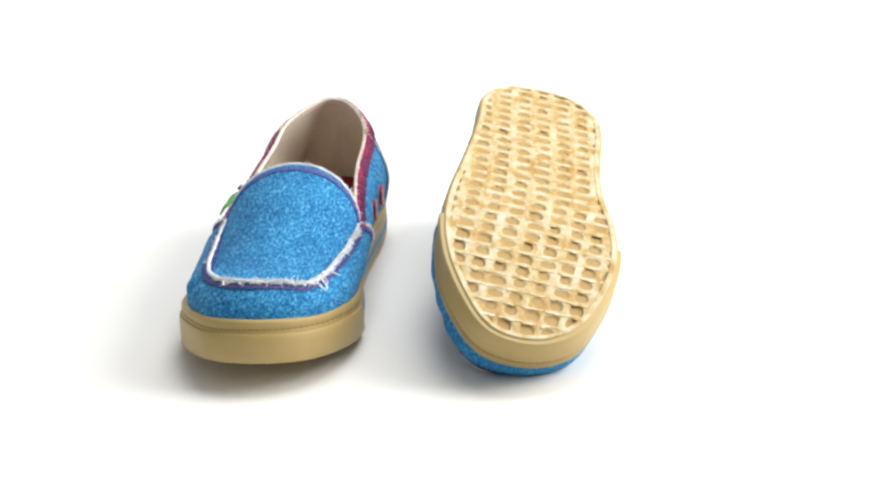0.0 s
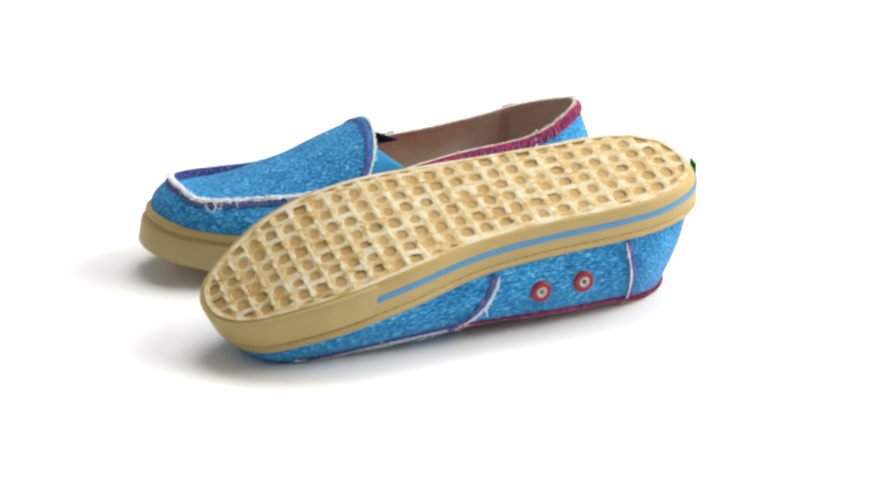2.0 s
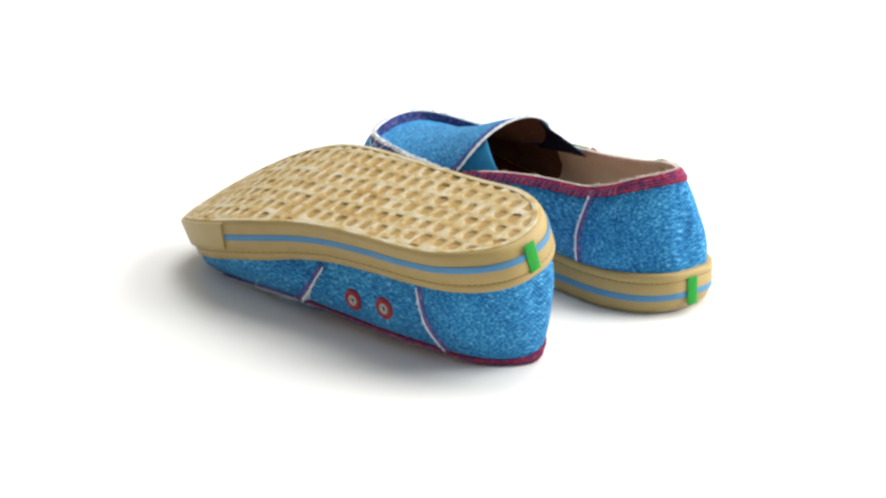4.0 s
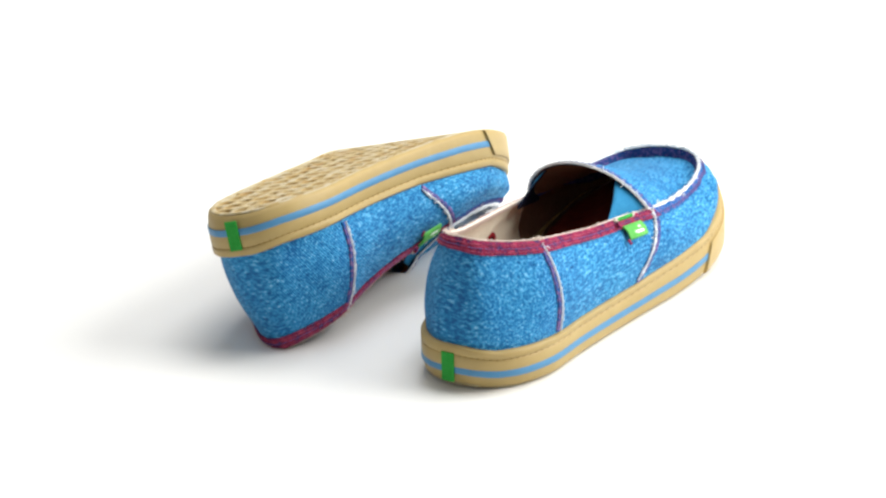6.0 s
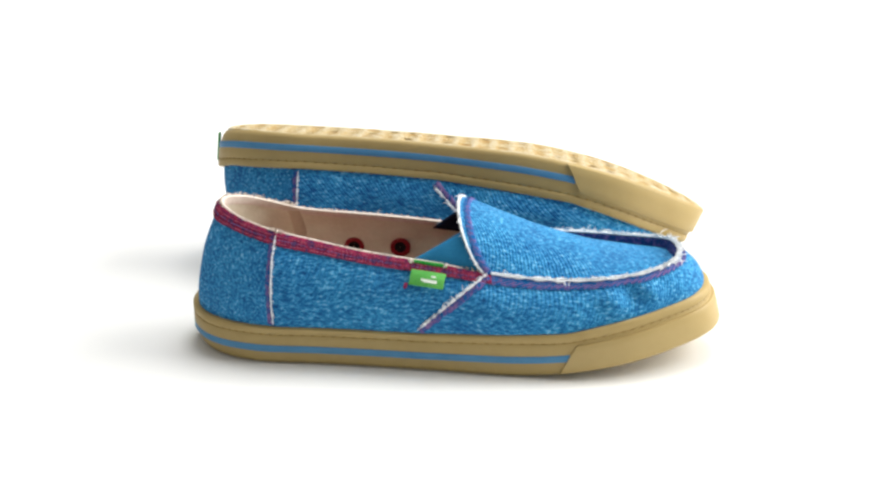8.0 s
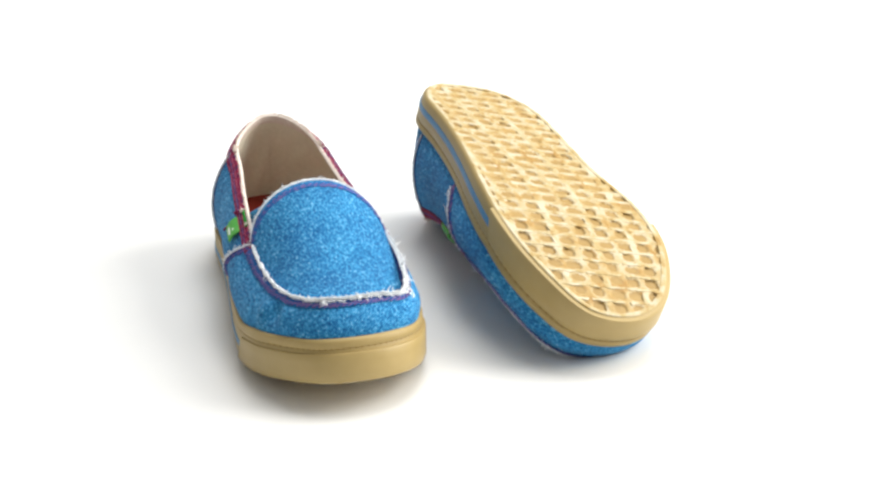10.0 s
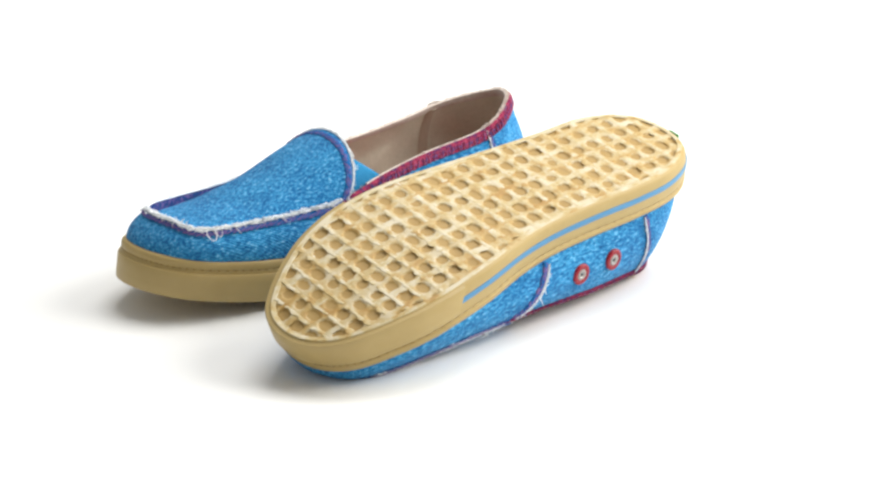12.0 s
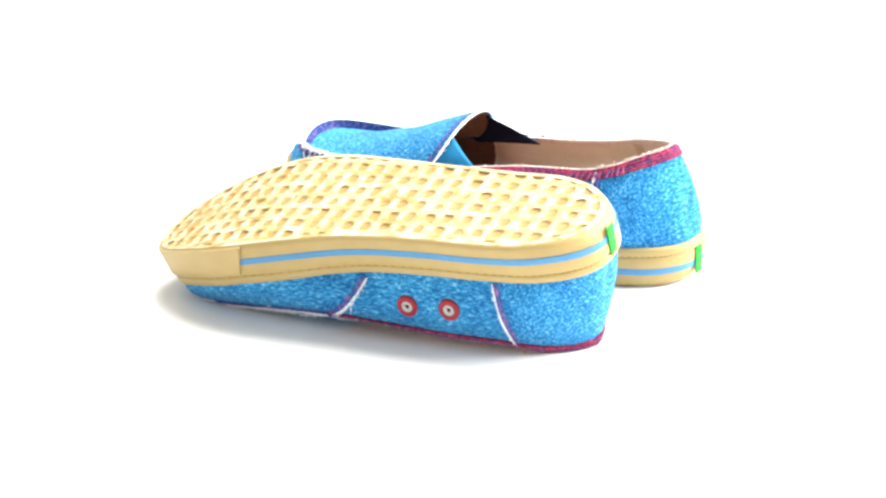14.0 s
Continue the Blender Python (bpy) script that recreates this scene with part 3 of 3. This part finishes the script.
    stitches(bm, path, nrm, 0.0015, 0.0034, 0.00030, mirror, 0.5, 0.0008)
    tagged(part("tongue_stitching", bm, VIOLET, band), kind="stuff")
    bm = bmesh.new()
    path = [apron(0.0, a) for a in aa]
    nrm = [apron_normal(0.0, a) for a in aa]
    back = [Vector((0, -0.9, 0.3)).normalized()] * len(aa)
    ribbon(bm, path, nrm, lambda f: max(0.0002, 0.0004 + 0.0009 * noise.noise(Vector((f * 45, 6, 2)))), 0.0008, mirror, lift=-0.0003)
    fray(bm, path, nrm, back, 560, 0.0019, 0.00026, mirror)
    tagged(part("tongue_fray", bm, COTTON, band, "frayed white tongue edge"), kind="stuff")

    # ringed ventilation holes on the inner side
    for y in (0.0795, 0.1037):
        u = min(steps(18.4, 21.4, 200), key=lambda q: abs(side(q, 0.42).y - y))
        v = min(steps(0.2, 0.8, 100), key=lambda q: abs(side(u, q).z - 0.0372))
        p, n = side(u, v), side_normal(u, v)
        t = Vector((0, 1, 0))
        t = (t - n * t.dot(n)).normalized()
        k = n.cross(t)

        def ring(b, prof, flip=False):
            g = []
            for r, h in prof:
                g.append([p + (t * math.cos(q) + k * math.sin(q)) * r + n * h for q in steps(0, 2 * math.pi, 25)[:-1]])
            sheet(b, g, mirror, closed=True, flip=not flip)
        b = bmesh.new()
        ring(b, ((.0059, -.0004), (.0058, .0007), (.0052, .0012), (.0040, .0012), (.0031, .0008), (.0028, -.0006)))
        eye = part("eyelet", b, RED, thing, "red stitched ring round a steel grommet")
        b = bmesh.new()
        ring(b, ((.0032, .0002), (.0030, .0010), (.0024, .0013), (.0016, .0011), (.0009, .0004)))
        part("grommet", b, STEEL, eye)
        # near-black disc painted as the shade within the grommet; nothing is cut through
        b = bmesh.new()
        ring(b, ((.0011, .0005), (.0002, .0003)))
        part("hole_shade", b, DARK, eye)
        b = bmesh.new()
        ring(b, ((.0054, -.0018), (.0053, -.0034), (.0045, -.0037), (.0032, -.0034), (.0030, -.0026)), True)
        part("inner_ring", b, RED, eye)
        # second dark disc gives the inner ring its painted shade
        b = bmesh.new()
        ring(b, ((.0031, -.0029), (.0002, -.0029)), True)
        part("hole_shade", b, DARK, eye)

    # heel tab
    def slab(b, centre, ax, ay, n, w, h, thick, bulge):
        g = []
        for f in (-1, -0.97, -0.8, 0, 0.8, 0.97, 1):
            hh = thick if abs(f) < 0.98 else 0
            g.append([centre + ay * (f * h) + ax * (x * w) + n * (z * hh + bulge * (1 - f * f)) for x, z in ((-1, 0), (-1, 0.7), (-0.85, 1), (0.85, 1), (1, 0.7), (1, 0))])
        sheet(b, g, mirror)
    b = bmesh.new()
    c = on_wall(0.0, 0.47, 0.0003)
    slab(b, c, Vector((-1, 0, 0)), Vector((0, 0, 1)), Vector((0, -1, 0)), 0.0035, 0.0077, 0.0009, 0.0)
    part("heel_tab", b, GREEN, thing, "small green woven heel tab")

    # folded label at the collar
    u = 5.95
    p, n = side(u, 0.86, 0.0014), side_normal(u, 0.86)
    t = (side(u + 0.2, 0.9) - side(u - 0.2, 0.9)).normalized()
    k = n.cross(t)
    b = bmesh.new()
    slab(b, p - k * 0.0012, t, k, n, 0.0088, 0.0041, 0.0010, 0.0012)
    tag = part("side_label", b, LIME, thing, "folded green woven label with a pale mark")
    b = bmesh.new()
    top = side(u, 1.0, 0.0006)
    slab(b, top + Vector((0, 0, -0.0002)), t, k, (n + Vector((0, 0, 1))).normalized(), 0.0094, 0.0008, 0.0012, 0.0003)
    part("label_fold", b, GREEN, tag)
    b = bmesh.new()
    for dx, dy, w, h in ((0.0018, -0.0012, 0.0034, 0.0011), (0.0030, 0.0002, 0.0012, 0.0014), (-0.0018, -0.0010, 0.0012, 0.0007)):
        slab(b, p - k * 0.0012 + t * dx + k * dy + n * 0.0018, t, k, n, w, h, 0.00025, 0.0)
    part("label_mark", b, WHITE, tag)
    b = bmesh.new()
    slab(b, p - k * 0.0062 - t * 0.0102, t, k, n, 0.0009, 0.0015, 0.0007, 0)
    slab(b, p + k * 0.0042 - t * 0.0118 + n * 0.0006, t, k, n, 0.0012, 0.0014, 0.0014, 0)
    part("label_stitch", b, CRIMSON, tag)
    b = bmesh.new()
    for sx in (-1, 1):
        q = top + t * (0.0088 * sx) + n * 0.0012
        for _ in range(14 if sx < 0 else 6):
            d = Vector((random.uniform(-1, 1), random.uniform(-1, 1), random.uniform(-0.6, 1))).normalized()
            thread(b, q, q + d * 0.0009, q + d * 0.0016, 0.0005, mirror)
    tagged(part("label_knot", b, ECRU, tag, "pale knotted thread ends"), kind="stuff")
    return thing


# ---- setting: one white sheet that sweeps up far behind ----
bm = bmesh.new()
prof = [(-6, 0), (-2, 0), (0, 0), (1.4, 0), (2.2, 0.0), (2.6, 0.06), (2.95, 0.25), (3.15, 0.55), (3.2, 0.9), (3.2, 3.2)]
grid = [[Vector((x, y, z)) for x in steps(-5, 5, 9)] for y, z in prof]
sheet(bm, grid, 1)
tagged(part("ground", bm, PAPER), "seamless white paper sweep under the shoes", "backdrop", kind="structure")

# ---- the pair ----
right = shoe(1, "slip_on_shoe", "blue denim slip-on shoe standing on its tan rubber sole")
left = shoe(-1, "slip_on_shoe", "blue denim slip-on shoe lying upside down, tan pitted sole upwards")

SPEED = 33.99
# small unevenness of the turn, in degrees ahead of an even speed
WAVER_T = (0.0, 0.15, 0.5, 1.0, 1.5, 2.0, 2.5, 3.0, 3.2, 5.3, 5.5, 6.0, 6.5, 7.0, 7.5, 8.0, 8.5, 8.7, 10.8, 11.0, 11.5, 12.0, 12.5, 13.0, 13.5, 14.0)
WAVER = (1.6, 0.8, -0.05, 0.0, -0.2, 0.45, -0.05, -0.45, 0.0, -0.9, -0.95, 0.7, 0.05, -0.15, -0.15, -0.75, 0.95, 0.6, 0.3, 0.5, -0.15, -0.45, 0.25, 0.4, -0.4, 0.15)


def motions():
    """The pair turns at a nearly even speed, clockwise seen from above."""
    times = sorted(set(WAVER_T) | {t / 4 for t in range(57) if 3.3 < t / 4 < 5.2 or 8.8 < t / 4 < 10.7})
    for thing, rest in ((right, STAND), (left, FLIP)):
        walk(thing, [(t, pose(0, 0, 0, 0, 0, -SPEED * t - float(np.interp(t, WAVER_T, WAVER))) @ rest) for t in times])


motions()
